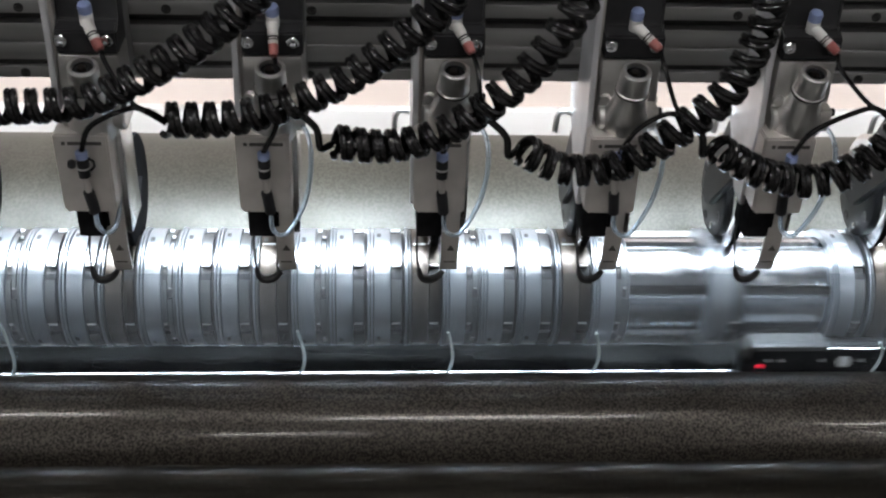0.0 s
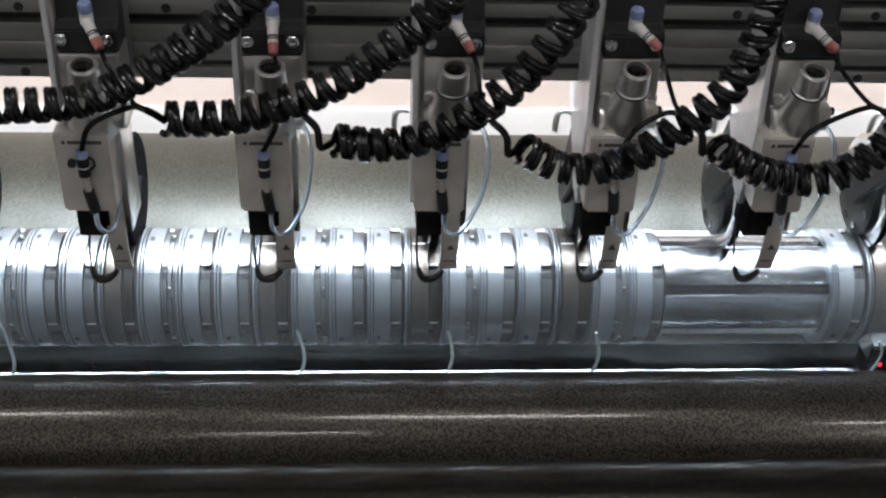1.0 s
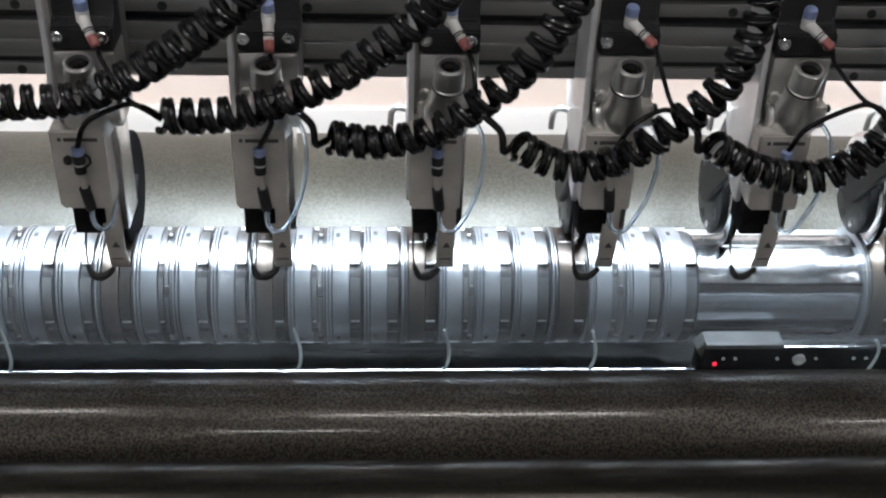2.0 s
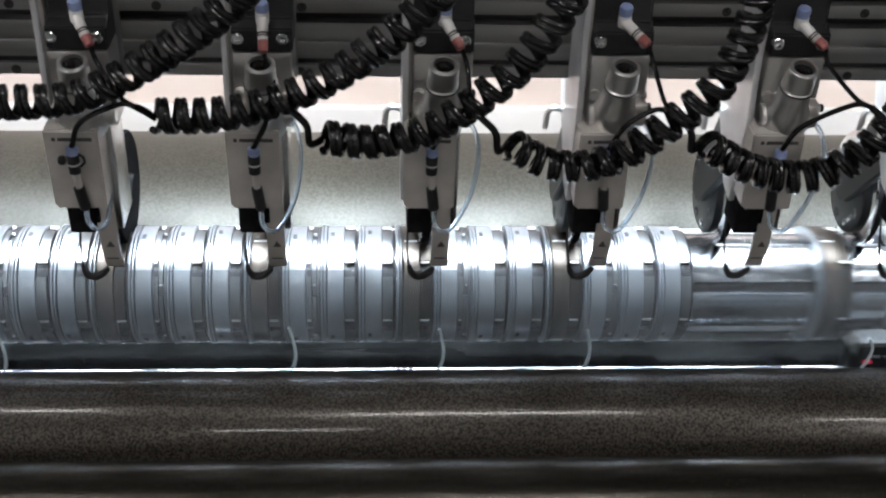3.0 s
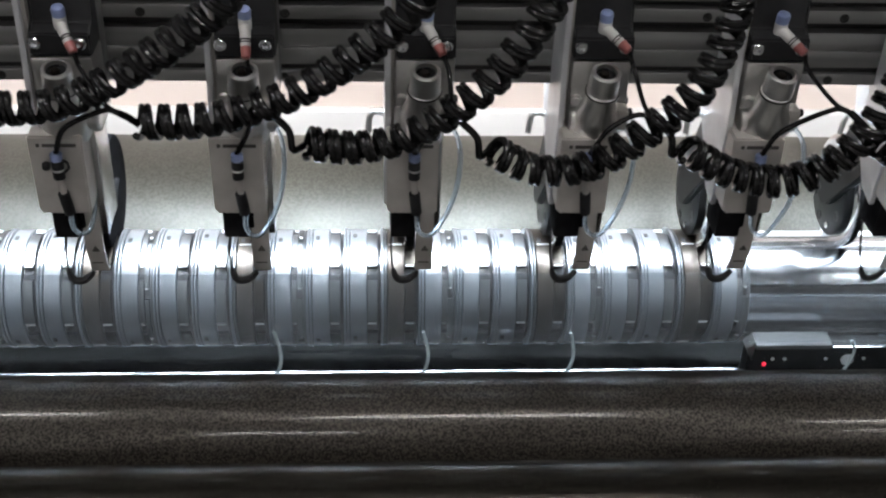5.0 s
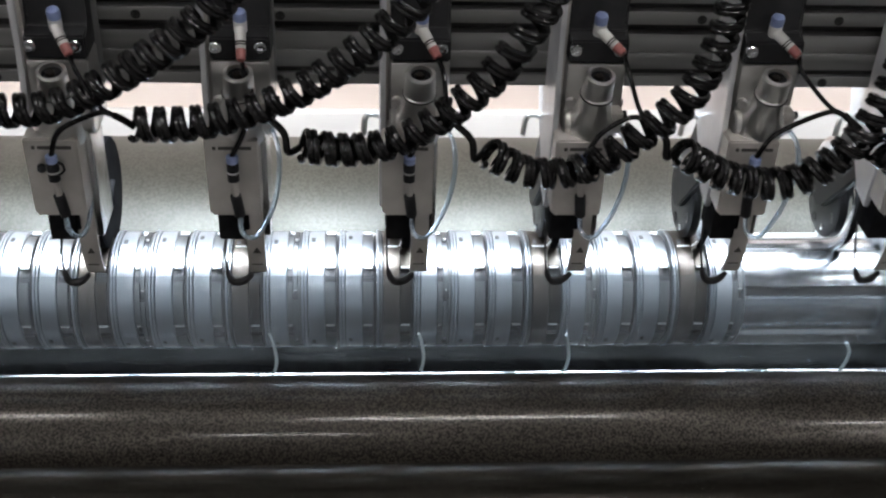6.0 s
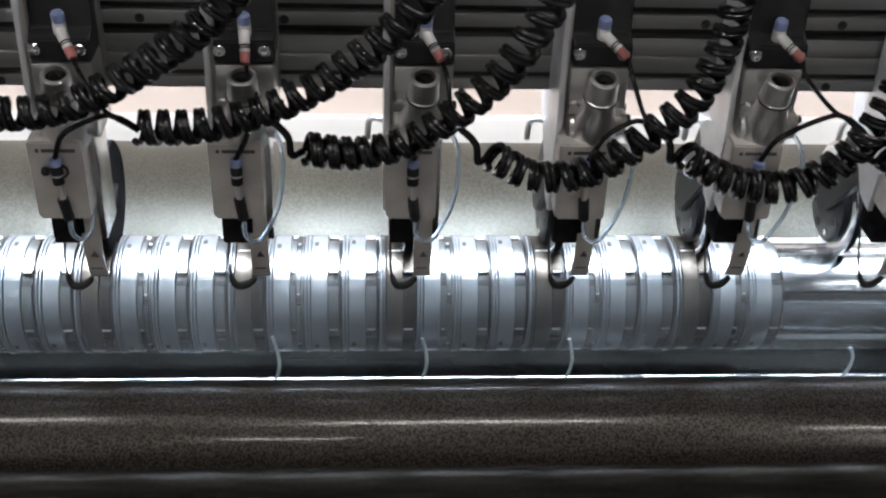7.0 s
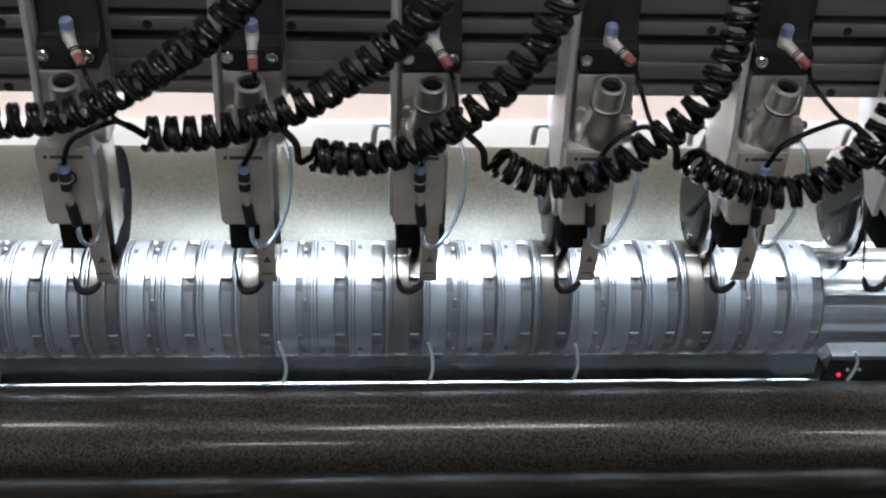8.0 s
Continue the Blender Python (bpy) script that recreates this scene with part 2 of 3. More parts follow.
def add_sweep(bm, pts, r, n=10):
    """A round tube along a line of points."""
    pts = [Vector(p) for p in pts]
    t0 = (pts[1] - pts[0]).normalized()
    u = t0.orthogonal().normalized()
    rings = []
    for i, p in enumerate(pts):
        t = (pts[min(i + 1, len(pts) - 1)] - pts[max(i - 1, 0)]).normalized()
        u = (u - t * u.dot(t)).normalized()
        w = t.cross(u)
        rings.append([bm.verts.new(p + (u * math.cos(k * math.tau / n) + w * math.sin(k * math.tau / n)) * r) for k in range(n)])
    for p, q in zip(rings, rings[1:]):
        for k in range(n):
            bm.faces.new((p[k], p[(k + 1) % n], q[(k + 1) % n], q[k]))
    bm.faces.new(rings[0][::-1])
    bm.faces.new(rings[-1])
    return bm


def sweep(pts, r, n=10):
    return add_sweep(bmesh.new(), pts, r, n)


def spline(ctrl, step=0.002):
    """A smooth line through a few points (Catmull-Rom), in even steps."""
    c = [Vector(p) for p in ctrl]
    c = [c[0] * 2 - c[1]] + c + [c[-1] * 2 - c[-2]]
    fine = []
    for a, b, d, e in zip(c, c[1:], c[2:], c[3:]):
        for k in range(40):
            s = k / 40
            fine.append(0.5 * (2 * b + (d - a) * s + (2 * a - 5 * b + 4 * d - e) * s * s + (3 * b - a - 3 * d + e) * s ** 3))
    fine.append(c[-2])
    out, left = [fine[0]], step
    for p, q in zip(fine, fine[1:]):
        L = (q - p).length
        while L >= left and L > 0:
            p = p + (q - p) * (left / L)
            out.append(p)
            L = (q - p).length
            left = step
        left -= L
    return out


def add_prism(bm, outline, axis, lo, hi, bevel=0.0):
    """Pushes an outline through along an axis (0 x, 1 y, 2 z)."""
    def at(a, b, d):
        return [(d, a, b), (a, d, b), (a, b, d)][axis]
    p = [bm.verts.new(at(a, b, lo)) for a, b in outline]
    q = [bm.verts.new(at(a, b, hi)) for a, b in outline]
    n = len(outline)
    fs = [bm.faces.new(p[::-1]), bm.faces.new(q)]
    for k in range(n):
        fs.append(bm.faces.new((p[k], p[(k + 1) % n], q[(k + 1) % n], q[k])))
    if bevel > 0:
        bmesh.ops.bevel(bm, geom=list({e for f in fs for e in f.edges}), offset=bevel, segments=2, affect="EDGES")
    bmesh.ops.recalc_face_normals(bm, faces=bm.faces)
    return bm


def prism(outline, axis, lo, hi, bevel=0.0):
    return add_prism(bmesh.new(), outline, axis, lo, hi, bevel)


def empty(name, x, y, z, label, category, group=""):
    e = new(name)
    e.location = (x, y, z)
    e.empty_display_size = 0.02
    return tagged(e, label, category, group)


# ---- hall ----
def hall():
    tagged(part("floor", box(-5, 5.6, -5, 4, -0.1, 0), FLOOR), "grey concrete hall floor", "floor", kind="structure")
    tagged(part("ceiling", box(-5, 5.6, -5, 4, 4.2, 4.3), CEILING), "dark painted hall ceiling", "ceiling", kind="structure")
    for name, b in (("wall_north", (-5, 5.6, 4, 4.1, 0, 4.2)), ("wall_south", (-5, 5.6, -5.1, -5, 0, 4.2)),
                    ("wall_west", (-5.1, -5, -5.1, 4.1, 0, 4.2)), ("wall_east", (5.6, 5.7, -5.1, 4.1, 0, 4.2))):
        tagged(part(name, box(*b), WALL_DARK if name == "wall_south" else WALL), "plain grey painted hall wall", "wall", kind="structure")
    # white band added on the unseen wall, to reflect as a light strip in the rollers
    tagged(part("baseboard", box(-5, 5.6, -5.0, -4.97, 0, 0.55, 0.004), WHITE), "tall white band on the unseen hall wall, added to reflect in the rollers", "baseboard", kind="structure")
    for x, y, half in CEILING_TUBES:
        e = empty("ceiling_light", x, y, 4.2, "long white unseen ceiling panel light of the hall", "ceiling light", "ceiling panel lights")
        part("housing", box(-half - 0.03, half + 0.03, -0.09, 0.09, -0.06, 0.0, 0.005), WHITE, e)
        part("panel", box(-half, half, -0.05, 0.05, -0.07, -0.06, 0.002), TUBE, e, "glowing white panel")


# Outer tubes are added, unseen, as fill; inner ones make the roller streaks.
CEILING_TUBES = [(-1.25, -0.2, 0.55), (0.62, -0.85, 0.55), (-0.13, -2.9, 0.28), (-3.6, -2.6, 0.55), (-2.4, -3.6, 0.55), (3.2, -3.6, 0.55), (-2.9, -4.4, 0.55),
                 (3.6, -4.4, 0.55), (2.6, -2.0, 0.55), (-2.6, -1.6, 0.55), (-1.0, 2.2, 0.55), (1.8, 1.6, 0.55)]

X0, X1 = -0.75, 1.35          # ends of the machine
PITCH = 0.15                  # from knife holder to knife holder
UNIT = 0.0375                 # width of one ring unit on the shaft
EDGE = -0.041                 # left edge of the first dark unit
AXIS = (0.10, 0.93)           # shaft: y, z
RING = 0.060
RING_SHIFT = 0.0065           # the rings overhang the pusher by this much
STOCK = 0.690                 # left edge of the waiting rings


# ---- structure of the machine ----
def beam():
    e = empty("beam", 0, BEAM_Y, 1.187, "dark anodised aluminium cross beam with slots and bolt holes", "machine beam")
    o = e.location
    y, b = BEAM_Y, BEAM_Y + 0.1
    part("lower_lip", box(X0, X1, y - 0.002, y + 0.012, 1.187, 1.198, 0.0008), BEAM, e, origin=o)
    # slots are filled by near-black strips, their shade put into the colour
    part("slot_shade", box(X0, X1, y + 0.0029, y + 0.012, 1.1975, 1.2163), RECESS_SHADE, e, origin=o)
    part("rail", box(X0, X1, y - 0.001, y + 0.0028, 1.2035, 1.2195, 0.0012), BEAM, e, origin=o)
    part("rail", box(X0, X1, y + 0.003, b, 1.2165, 1.236, 0.0012), BEAM, e, origin=o)
    part("slot_shade", box(X0, X1, y + 0.014, b, 1.236, 1.2465), RECESS_SHADE, e, origin=o)
    part("rail", box(X0, X1, y - 0.001, b, 1.2465, 1.259, 0.0012), BEAM, e, origin=o)
    part("slot_shade", box(X0, X1, y + 0.01, b, 1.259, 1.266), RECESS_SHADE, e, origin=o)
    # rail extended out of view to block rear ceiling light from the front roller
    part("upper_rail", box(X0, X1, y, b, 1.266, 1.47, 0.0015), BEAM, e, origin=o)
    hole = lathe([(0, 0.0036), (0.0012, 0.0042), (0.0016, 0.0042), (0.0016, 0.0025), (0.0006, 0.0023)], (0, 0, 0), (0, -1, 0), 20)
    me = part("bolt", hole, RECESS_SHADE, e)
    for k in range(18):
        for z, dx in ((1.2525, 0.0), (1.1925, -0.003)):
            if k == 0 and dx == 0:
                ob = me
            else:
                ob = me.copy()
                scene.collection.objects.link(ob)
            ob.location = (X0 + 0.067 + k * 0.1235 + dx, y - 0.0008 - o[1] - (0.001 if z < 1.2 else 0), z - o[2])
    for x in (X0 - 0.06, X1):
        tagged(part("machine_frame", box(x, x + 0.06, -0.25, 0.8, 0, 1.5, 0.004), GREY), "grey painted steel side frame of the slitting machine", "machine frame", kind="structure")


BEAM_Y = 0.06


def light_bar():
    e = empty("led_light_bar", 0, LED_Y, 1.216, "long white LED light bar under the beam", "light bar")
    part("housing", box(X0 + 0.02, X1 - 0.02, LED_Y - 0.041, LED_Y + 0.041, 1.208, 1.216, 0.001), ALU, e, origin=e.location)
    part("diffuser", box(X0 + 0.03, X1 - 0.03, LED_Y - 0.039, LED_Y + 0.039, 1.204, 1.208, 0.001), LED, e, "glowing white diffuser", origin=e.location)


def rear_roller():
    e = empty("rear_roller", 0, 0.308, 0.824, "large roller covered by speckled dull zinc-coloured web", "roller")
    part("shell", lathe([(X0, 0.145), (X0, 0.15), (X1, 0.15), (X1, 0.145)], (0, 0, 0), (1, 0, 0), 128), FOIL_BACK, e)
    part("journal", rod((X0 - 0.02, 0, 0), (X1 + 0.02, 0, 0), 0.04), STEEL, e)
    tagged(part("rear_panel", prism([(0.47, 0.6), (0.49, 0.6), (0.49, 1.4), (0.47, 1.4)], 0, X0, X1), CREAM),
           "cream painted panel behind the rear roller", "machine panel", kind="structure")
    tagged(part("panel_trim", box(X0, X1, 0.455, 0.47, 0.6, 0.949, 0.003), WHITE_PAINT), "white painted lower strip of the cream panel", "trim", kind="structure")


def front_roller():
    e = empty("front_roller", 0, -0.0536, 0.863, "steel roller covered by speckled dark metallic web", "roller")
    part("shell", lathe([(X0, 0.055), (X0, 0.06), (X1, 0.06), (X1, 0.055)], (0, 0, 0), (1, 0, 0), 160), FOIL_FRONT, e)
    part("journal", rod((X0 - 0.02, 0, 0), (X1 + 0.02, 0, 0), 0.03), STEEL, e)


def lower_parts():
    e = empty("lower_roller", 0, -0.179, 0.88, "dark glossy web-covered guide roller before the front roller", "roller")
    part("shell", lathe([(X0, 0.045), (X0, 0.05), (X1, 0.05), (X1, 0.045)], (0, 0, 0), (1, 0, 0), 160), TUBE_SKIN, e)
    part("journal", rod((X0 - 0.02, 0, 0), (X1 + 0.02, 0, 0), 0.025), STEEL, e)
    tagged(part("tray", box(X0, X1, 0.012, 0.19, 0.83, 0.842, 0.001), TRAY), "black glossy tray under the ring shaft", "machine tray", kind="structure")
    tagged(part("back_bar", box(X0, X1, 0.172, 0.18, 0.842, 0.947, 0.001), WHITE), "white painted bar behind the ring shaft", "bar", kind="structure")
    e = empty("guide_rod", 0, 0.022, 0.842, "polished steel guide rod along the tray", "guide rod")
    part("rod", rod((X0, 0.024, 0.8765), (X1, 0.024, 0.8765), 0.0032), CHROME, e, origin=e.location)
    part("rod_rail", box(X0, X1, 0.0215, 0.0265, 0.842, 0.8745), TRAY, e, origin=e.location)


# ---- shaft and rings ----
def shaft():
    e = empty("ring_shaft", 0, *AXIS, "grey steel shaft with long dark grooves", "shaft")
    r, n = RING - 0.008, 96
    out = []
    for k in range(n):
        a = k * math.tau / n
        d = math.degrees(a) % 60
        rr = r - 0.006 if 24 <= d <= 36 else r
        out.append((rr * math.cos(a), rr * math.sin(a)))
    part("body", prism(out, 0, X0, X1), SHAFT_STEEL, e)
    # dark strips along the shaft's grooves, shade put into their colour
    for k in range(6):
        a = radians(60 * k + 30)
        bm = box(X0 + 0.01, X1 - 0.01, -0.0035, 0.0035, 0.0, 0.002, 0.0005)
        bmesh.ops.transform(bm, matrix=Matrix.Rotation(a - math.pi / 2, 4, "X") @ Matrix.Translation((0, 0, r - 0.0062)), verts=bm.verts)
        part("key", bm, GROOVE_SHADE, e)


def arc_plate(a, b, ri, ro, lo, hi, n=7):
    """A curved plate on the shaft from angle lo to hi (degrees up from the front)."""
    bm = bmesh.new()
    rows = []
    for k in range(n + 1):
        t = radians(180 - lo - (hi - lo) * k / n)
        c, d = math.cos(t), math.sin(t)
        rows.append([bm.verts.new((x, r * c, r * d)) for x, r in ((a, ri), (a, ro - 0.0004), (a + 0.0004, ro), (b - 0.0004, ro), (b, ro - 0.0004), (b, ri))])
    for p, q in zip(rows, rows[1:]):
        for m in range(6):
            bm.faces.new((p[m], p[(m + 1) % 6], q[(m + 1) % 6], q[m]))
    bm.faces.new(rows[0][::-1])
    bm.faces.new(rows[-1])
    bmesh.ops.recalc_face_normals(bm, faces=bm.faces)
    return bm


def ring_unit(x, dark, variant):
    """One unit: two ridges, a sleeve, a band of clamping plates with dark pockets between them, a groove."""
    label = "brown steel counter-knife ring unit on the shaft" if dark else "pale grey steel spacer ring unit on the shaft"
    e = empty("ring_unit", x, *AXIS, label, "ring unit", "ring units on the shaft")
    ri, R, U = RING - 0.0075, RING, UNIT
    skin, plate = (RING_BROWN, RING_DARK) if dark else (RING_PALE, RING_MID)

    def ring(name, a, b, ro, mat, n=72, bev=0.0006):
        part(name, lathe([(a, ri), (a, ro - bev), (a + bev, ro), (b - bev, ro), (b, ro - bev), (b, ri)], (0, 0, 0), (1, 0, 0), n, True), mat, e)
    ring("edge_ring", 0.0002, 0.0026, R + 0.001, RING_PALE)
    # groove and pocket floors are near-black, recess shade put into the colour
    ring("groove", 0.0026, 0.0034, R - 0.003, GROOVE_SHADE)
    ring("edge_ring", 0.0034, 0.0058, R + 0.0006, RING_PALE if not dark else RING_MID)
    ring("groove", 0.0058, 0.0068, R - 0.003, GROOVE_SHADE)
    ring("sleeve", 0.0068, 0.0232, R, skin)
    ring("pocket_floor", 0.0232, 0.0345, R - 0.0052, GROOVE_SHADE if dark else BLOCK)
    ends = [(0.0236, 0.0341, 20.5, 22.0)]
    if variant == 1 and not dark:
        ends = [(0.0236, 0.0292, 20.5, 22.0), (0.0295, 0.0341, 0.0, 24.0)]
    for a, b, mid, half in ends:
        for k in range(6):
            c = mid + 60 * k
            part("clamp_plate", arc_plate(a, b, R - 0.006, R - 0.0012, c - half, c + half), plate, e)
            # bright strip at the plate's lower end, a painted glint
            bm = box(a + 0.0008, b - 0.0008, -0.0008, 0.0008, -0.002, 0.0006, 0.0003)
            bmesh.ops.transform(bm, matrix=Matrix.Rotation(radians(180 - (c - half - 1.5)) - math.pi / 2, 4, "X") @ Matrix.Translation((0, 0, R - 0.0012)), verts=bm.verts)
            part("glint_strip", bm, BRIGHT, e)
    ring("groove", 0.0345, U - 0.0002, R - 0.0045 if variant != 1 or dark else R - 0.0015, GROOVE_SHADE if variant != 1 or dark else RING_MID)
    # flush dark inserts, and bright strips that paint glints on the sleeve
    for k in range(3):
        for deg, half, mat, name in ((-36 + 4 * variant, 3.2, BLOCK, "insert"), (-39, 0.8, BRIGHT, "glint_strip")):
            a, b = (0.0095, 0.0135) if name == "insert" else (0.0085, 0.0215)
            part(name, arc_plate(a, b, R - 0.002, R + 0.0005, deg + 120 * k - half, deg + 120 * k + half, 2), mat, e)
    return e


def rings():
    """Rings on the shaft, the two sorts in turn; those that are brought to their place are returned."""
    first = {n: ring_unit(EDGE + RING_SHIFT + n * UNIT, n == 0, max(n, 1)) for n in range(4)}
    for n in range(-12, 14):
        if n not in (0, 1, 2, 3):
            copy_thing(first[n % 4], Matrix.Translation((EDGE + RING_SHIFT + n * UNIT, *AXIS)))
    moved = []
    for k in range(6):
        n = 14 + k
        x = RING_SHIFT + (EDGE + n * UNIT + 0.08 if k == 0 else STOCK + (k - 1) * UNIT)
        moved.append(copy_thing(first[n % 4], Matrix.Translation((x, *AXIS))))
    for k in range(5, 11):
        copy_thing(first[(k - 1) % 4], Matrix.Translation((STOCK + RING_SHIFT + k * UNIT, *AXIS)))
    return moved


def ring_carriage():
    """Runs under the shaft and pushes the rings; its origin is its front edge."""
    e = empty("ring_carriage", 0, 0.0, 0.842, "black positioning carriage with grey cover and red indicator", "machine carriage")
    o = e.location - Vector((0.009, 0, 0))
    y0, y1 = 0.019, 0.039
    body = part("body", box(0.003, 0.2, y0, y1, 0.843, 0.908, 0.0015), BLACK, e, origin=o)
    part("cover", box(0.0035, 0.083, y0 - 0.001, y1 + 0.002, 0.908, 0.914, 0.0012), GREY, e, "grey painted cover plate", origin=o)
    part("edge_strip", box(0.0835, 0.196, y0 - 0.001, y0 + 0.003, 0.908, 0.9115, 0.0008), CHROME, e, "polished steel edge strip", origin=o)
    part("recess_cover", box(0.0835, 0.196, y0 + 0.004, y1, 0.908, 0.910, 0.0006), BLACK, e, origin=o)
    part("pusher", prism([(-0.006, 0.908), (0.003, 0.917), (0.003, 0.89), (-0.001, 0.898)], 1, 0.02, 0.036, 0.0008), ALU, e, "bright steel pusher finger", origin=o)
    part("pusher_plate", box(-0.003, 0.003, 0.02, 0.036, 0.86, 0.9, 0.0006), BLACK, e, origin=o)
    part("indicator", lathe([(0, 0.0022), (0.0012, 0.0022), (0.002, 0.0014)], (0.0155, y0, 0.889), (0, -1, 0), 16), RED_GLOW, body, "glowing red indicator lamp", origin=o)
    part("push_button", lathe([(0, 0.0066), (0.002, 0.0066), (0.003, 0.0055), (0.003, 0.0035), (0.001, 0.0032), (0.001, 0.0018), (0.0025, 0.0012)], (0.1015, y0, 0.8945), (0, -1, 0), 24), BRIGHT, body, "round polished button", origin=o)
    for x in (0.0235, 0.036, 0.079, 0.119, 0.158, 0.171):
        part("screw", lathe([(0, 0.0019), (0.0008, 0.0019), (0.0011, 0.0014)], (x, y0, 0.8955), (0, -1, 0), 12), BRIGHT, body, origin=o)
    return e


# ---- knife holders ----
HOLDER_O = (0, 0.1, 1.25)


def knife_holder(x):
    e = empty("knife_holder", x, HOLDER_O[1], HOLDER_O[2], "pneumatic circular-knife holder of milled aluminium hanging on the beam", "knife holder", "knife holders")
    o = HOLDER_O

    def p(name, bm, mat, parent=e, label="", smooth=True):
        return part(name, bm, mat, parent, label, smooth, o)

    block = p("valve_block", prism([(0.0, 1.237), (0.036, 1.237), (0.036, 1.345), (0.018, 1.345), (0.018, 1.266), (0.015, 1.2605), (0.0, 1.2575)], 0, -0.0235, 0.0265, 0.0016), BLACK, e, "black anodised valve block")
    p("slide", box(-0.0245, 0.0265, 0.036, 0.058, 1.19, 1.35, 0.002), BEAM)
    p("side_plate", prism([(0.004, 1.36), (0.058, 1.36), (0.058, 1.185), (0.098, 1.18), (0.085, 1.15), (0.05, 1.12), (0.03, 1.095), (0.006, 1.09), (-0.004, 1.17), (0.004, 1.24)], 0, -0.0325, -0.0275, 0.0008), PLATE, e, "pale brushed side plate")
    p("side_web", box(-0.0275, -0.0245, 0.01, 0.056, 1.125, 1.34), ALU_DULL)
    clip = spline([(-0.032, 0.072, 1.148), (-0.040, 0.072, 1.150), (-0.0455, 0.072, 1.145), (-0.047, 0.072, 1.128)], 0.002)
    p("hose_clip", sweep(clip, 0.0028, 8), ALU, e, "small bent steel clip")
    p("upper_body", box(-0.0242, 0.0262, 0.0, 0.05, 1.166, 1.2365, 0.003), ALU)
    # adjusting knob, leaning to the front
    top, ax = Vector((0.001, -0.021, 1.237)), Vector((-0.03, 0.27, -0.96)).normalized()
    knob = p("adjusting_knob", lathe([(0.004, 0.0045), (0.004, 0.0085), (0, 0.0092), (0.0, 0.0114), (0.0012, 0.0124), (0.02, 0.0132), (0.021, 0.0141), (0.023, 0.0141)], top, ax, 40), ALU)
    p("knob_ring", lathe([(0.0215, 0.0128), (0.0215, 0.0145), (0.0228, 0.0145), (0.0228, 0.0128)], top, ax, 40, True), BLACK, knob)
    p("knob_collar", lathe([(0.0229, 0.0134), (0.036, 0.0146), (0.044, 0.0185), (0.062, 0.0205), (0.072, 0.0195)], top, ax, 40), ALU)
    p("clamp", lathe([(-0.0245, 0.0085), (-0.023, 0.0105), (0.0255, 0.0105), (0.0272, 0.0085)], (0, -0.003, 1.183), (1, 0, 0), 28), ALU)
    p("clamp_lug", box(0.012, 0.0255, -0.017, 0.0, 1.188, 1.199, 0.0025), ALU_DULL)
    p("lug_screw", lathe([(0, 0.0036), (0.003, 0.0036), (0.004, 0.0026)], (0.0255, -0.009, 1.1935), (1, 0, 0), 12), BLACK)
    p("socket", lathe([(0.0042, 0.0086), (0.0032, 0.0086), (0.0032, 0.0066), (0.0038, 0.005)], top, ax, 24), MATT, knob)
    p("socket_screw", lathe([(0.0012, 0.0036), (0.0036, 0.0046)], top + Vector((-0.0012, 0, 0)), ax, 6), RING_DARK, knob)
    p("latch_knob", lathe([(0, 0.005), (0.006, 0.0052), (0.008, 0.004)], (-0.018, 0.002, 1.2), (-0.2, -1, 0.1), 20), ALU)
    p("side_screw", lathe([(0, 0.0042), (0.004, 0.0042), (0.005, 0.003)], (0.0262, 0.02, 1.19), (1, 0, 0), 16), BLACK)
    low = p("lower_box", prism([(-0.0315, 1.176), (0.0135, 1.176), (0.0135, 1.1), (-0.024, 1.1), (-0.0258, 1.102), (-0.0305, 1.102)], 1, -0.025, 0.04, 0.0015), ALU_DULL, e, "dull grey lower housing")
    for k, (a, b) in enumerate(((-0.0245, -0.0215), (-0.0195, -0.005), (-0.0042, 0.0085))):
        p("print_bar", box(a, b, -0.0254, -0.0246, 1.1662, 1.1694), MARK, low)
    for sx in (-0.0184, 0.0184):
        bolt = p("cap_screw", lathe([(0, 0.0044), (0, 0.0052), (0.004, 0.0052), (0.005, 0.0044), (0.005, 0.0027), (0.0022, 0.0025)], (sx, 0.0005, 1.25), (0, -1, 0), 20), CHROME)
    # air fitting
    p("fitting_button", lathe([(0, 0.0054), (0.007, 0.0058), (0.0095, 0.005), (0.010, 0.003)], (0.002, 0.010, 1.2685), (0, -0.25, 1), 20), BLUE, e, "blue release button")
    p("fitting_stem", rod((0.002, 0.0105, 1.2565), (0.002, 0.0095, 1.2695), 0.0056), WHITE)
    return e, low, p


def holder_details(e, k):
    """What differs from holder to holder: the angle of the air fitting, the connector and the clear tube."""
    o = HOLDER_O
    lean = (0.52, 0.05, 0.55, 0.85, 0.8, 0.8, 0.5)[k]
    d = Vector((math.sin(lean), -0.75, -0.8 * math.cos(lean))).normalized()
    a = Vector((0.002, 0.008, 1.2635))
    elbow = part("fitting_elbow", lathe([(0, 0.0044), (0.002, 0.0048), (0.012, 0.0045), (0.0125, 0.0038), (0.0145, 0.0038), (0.015, 0.0044), (0.019, 0.0042)], a, d, 18), WHITE, e, "white plastic elbow", origin=o)
    part("fitting_sleeve", lathe([(0.0192, 0.0042), (0.0205, 0.0044), (0.028, 0.0038), (0.029, 0.0028)], a, d, 18), RED, elbow, "dull red sleeve", origin=o)
    for at in (0.0128, 0.0152):
        part("elbow_band", lathe([(at, 0.0037), (at, 0.0049), (at + 0.0009, 0.0049), (at + 0.0009, 0.0037)], a, d, 18, True), BLACK, elbow, origin=o)
    return a + d * 0.029


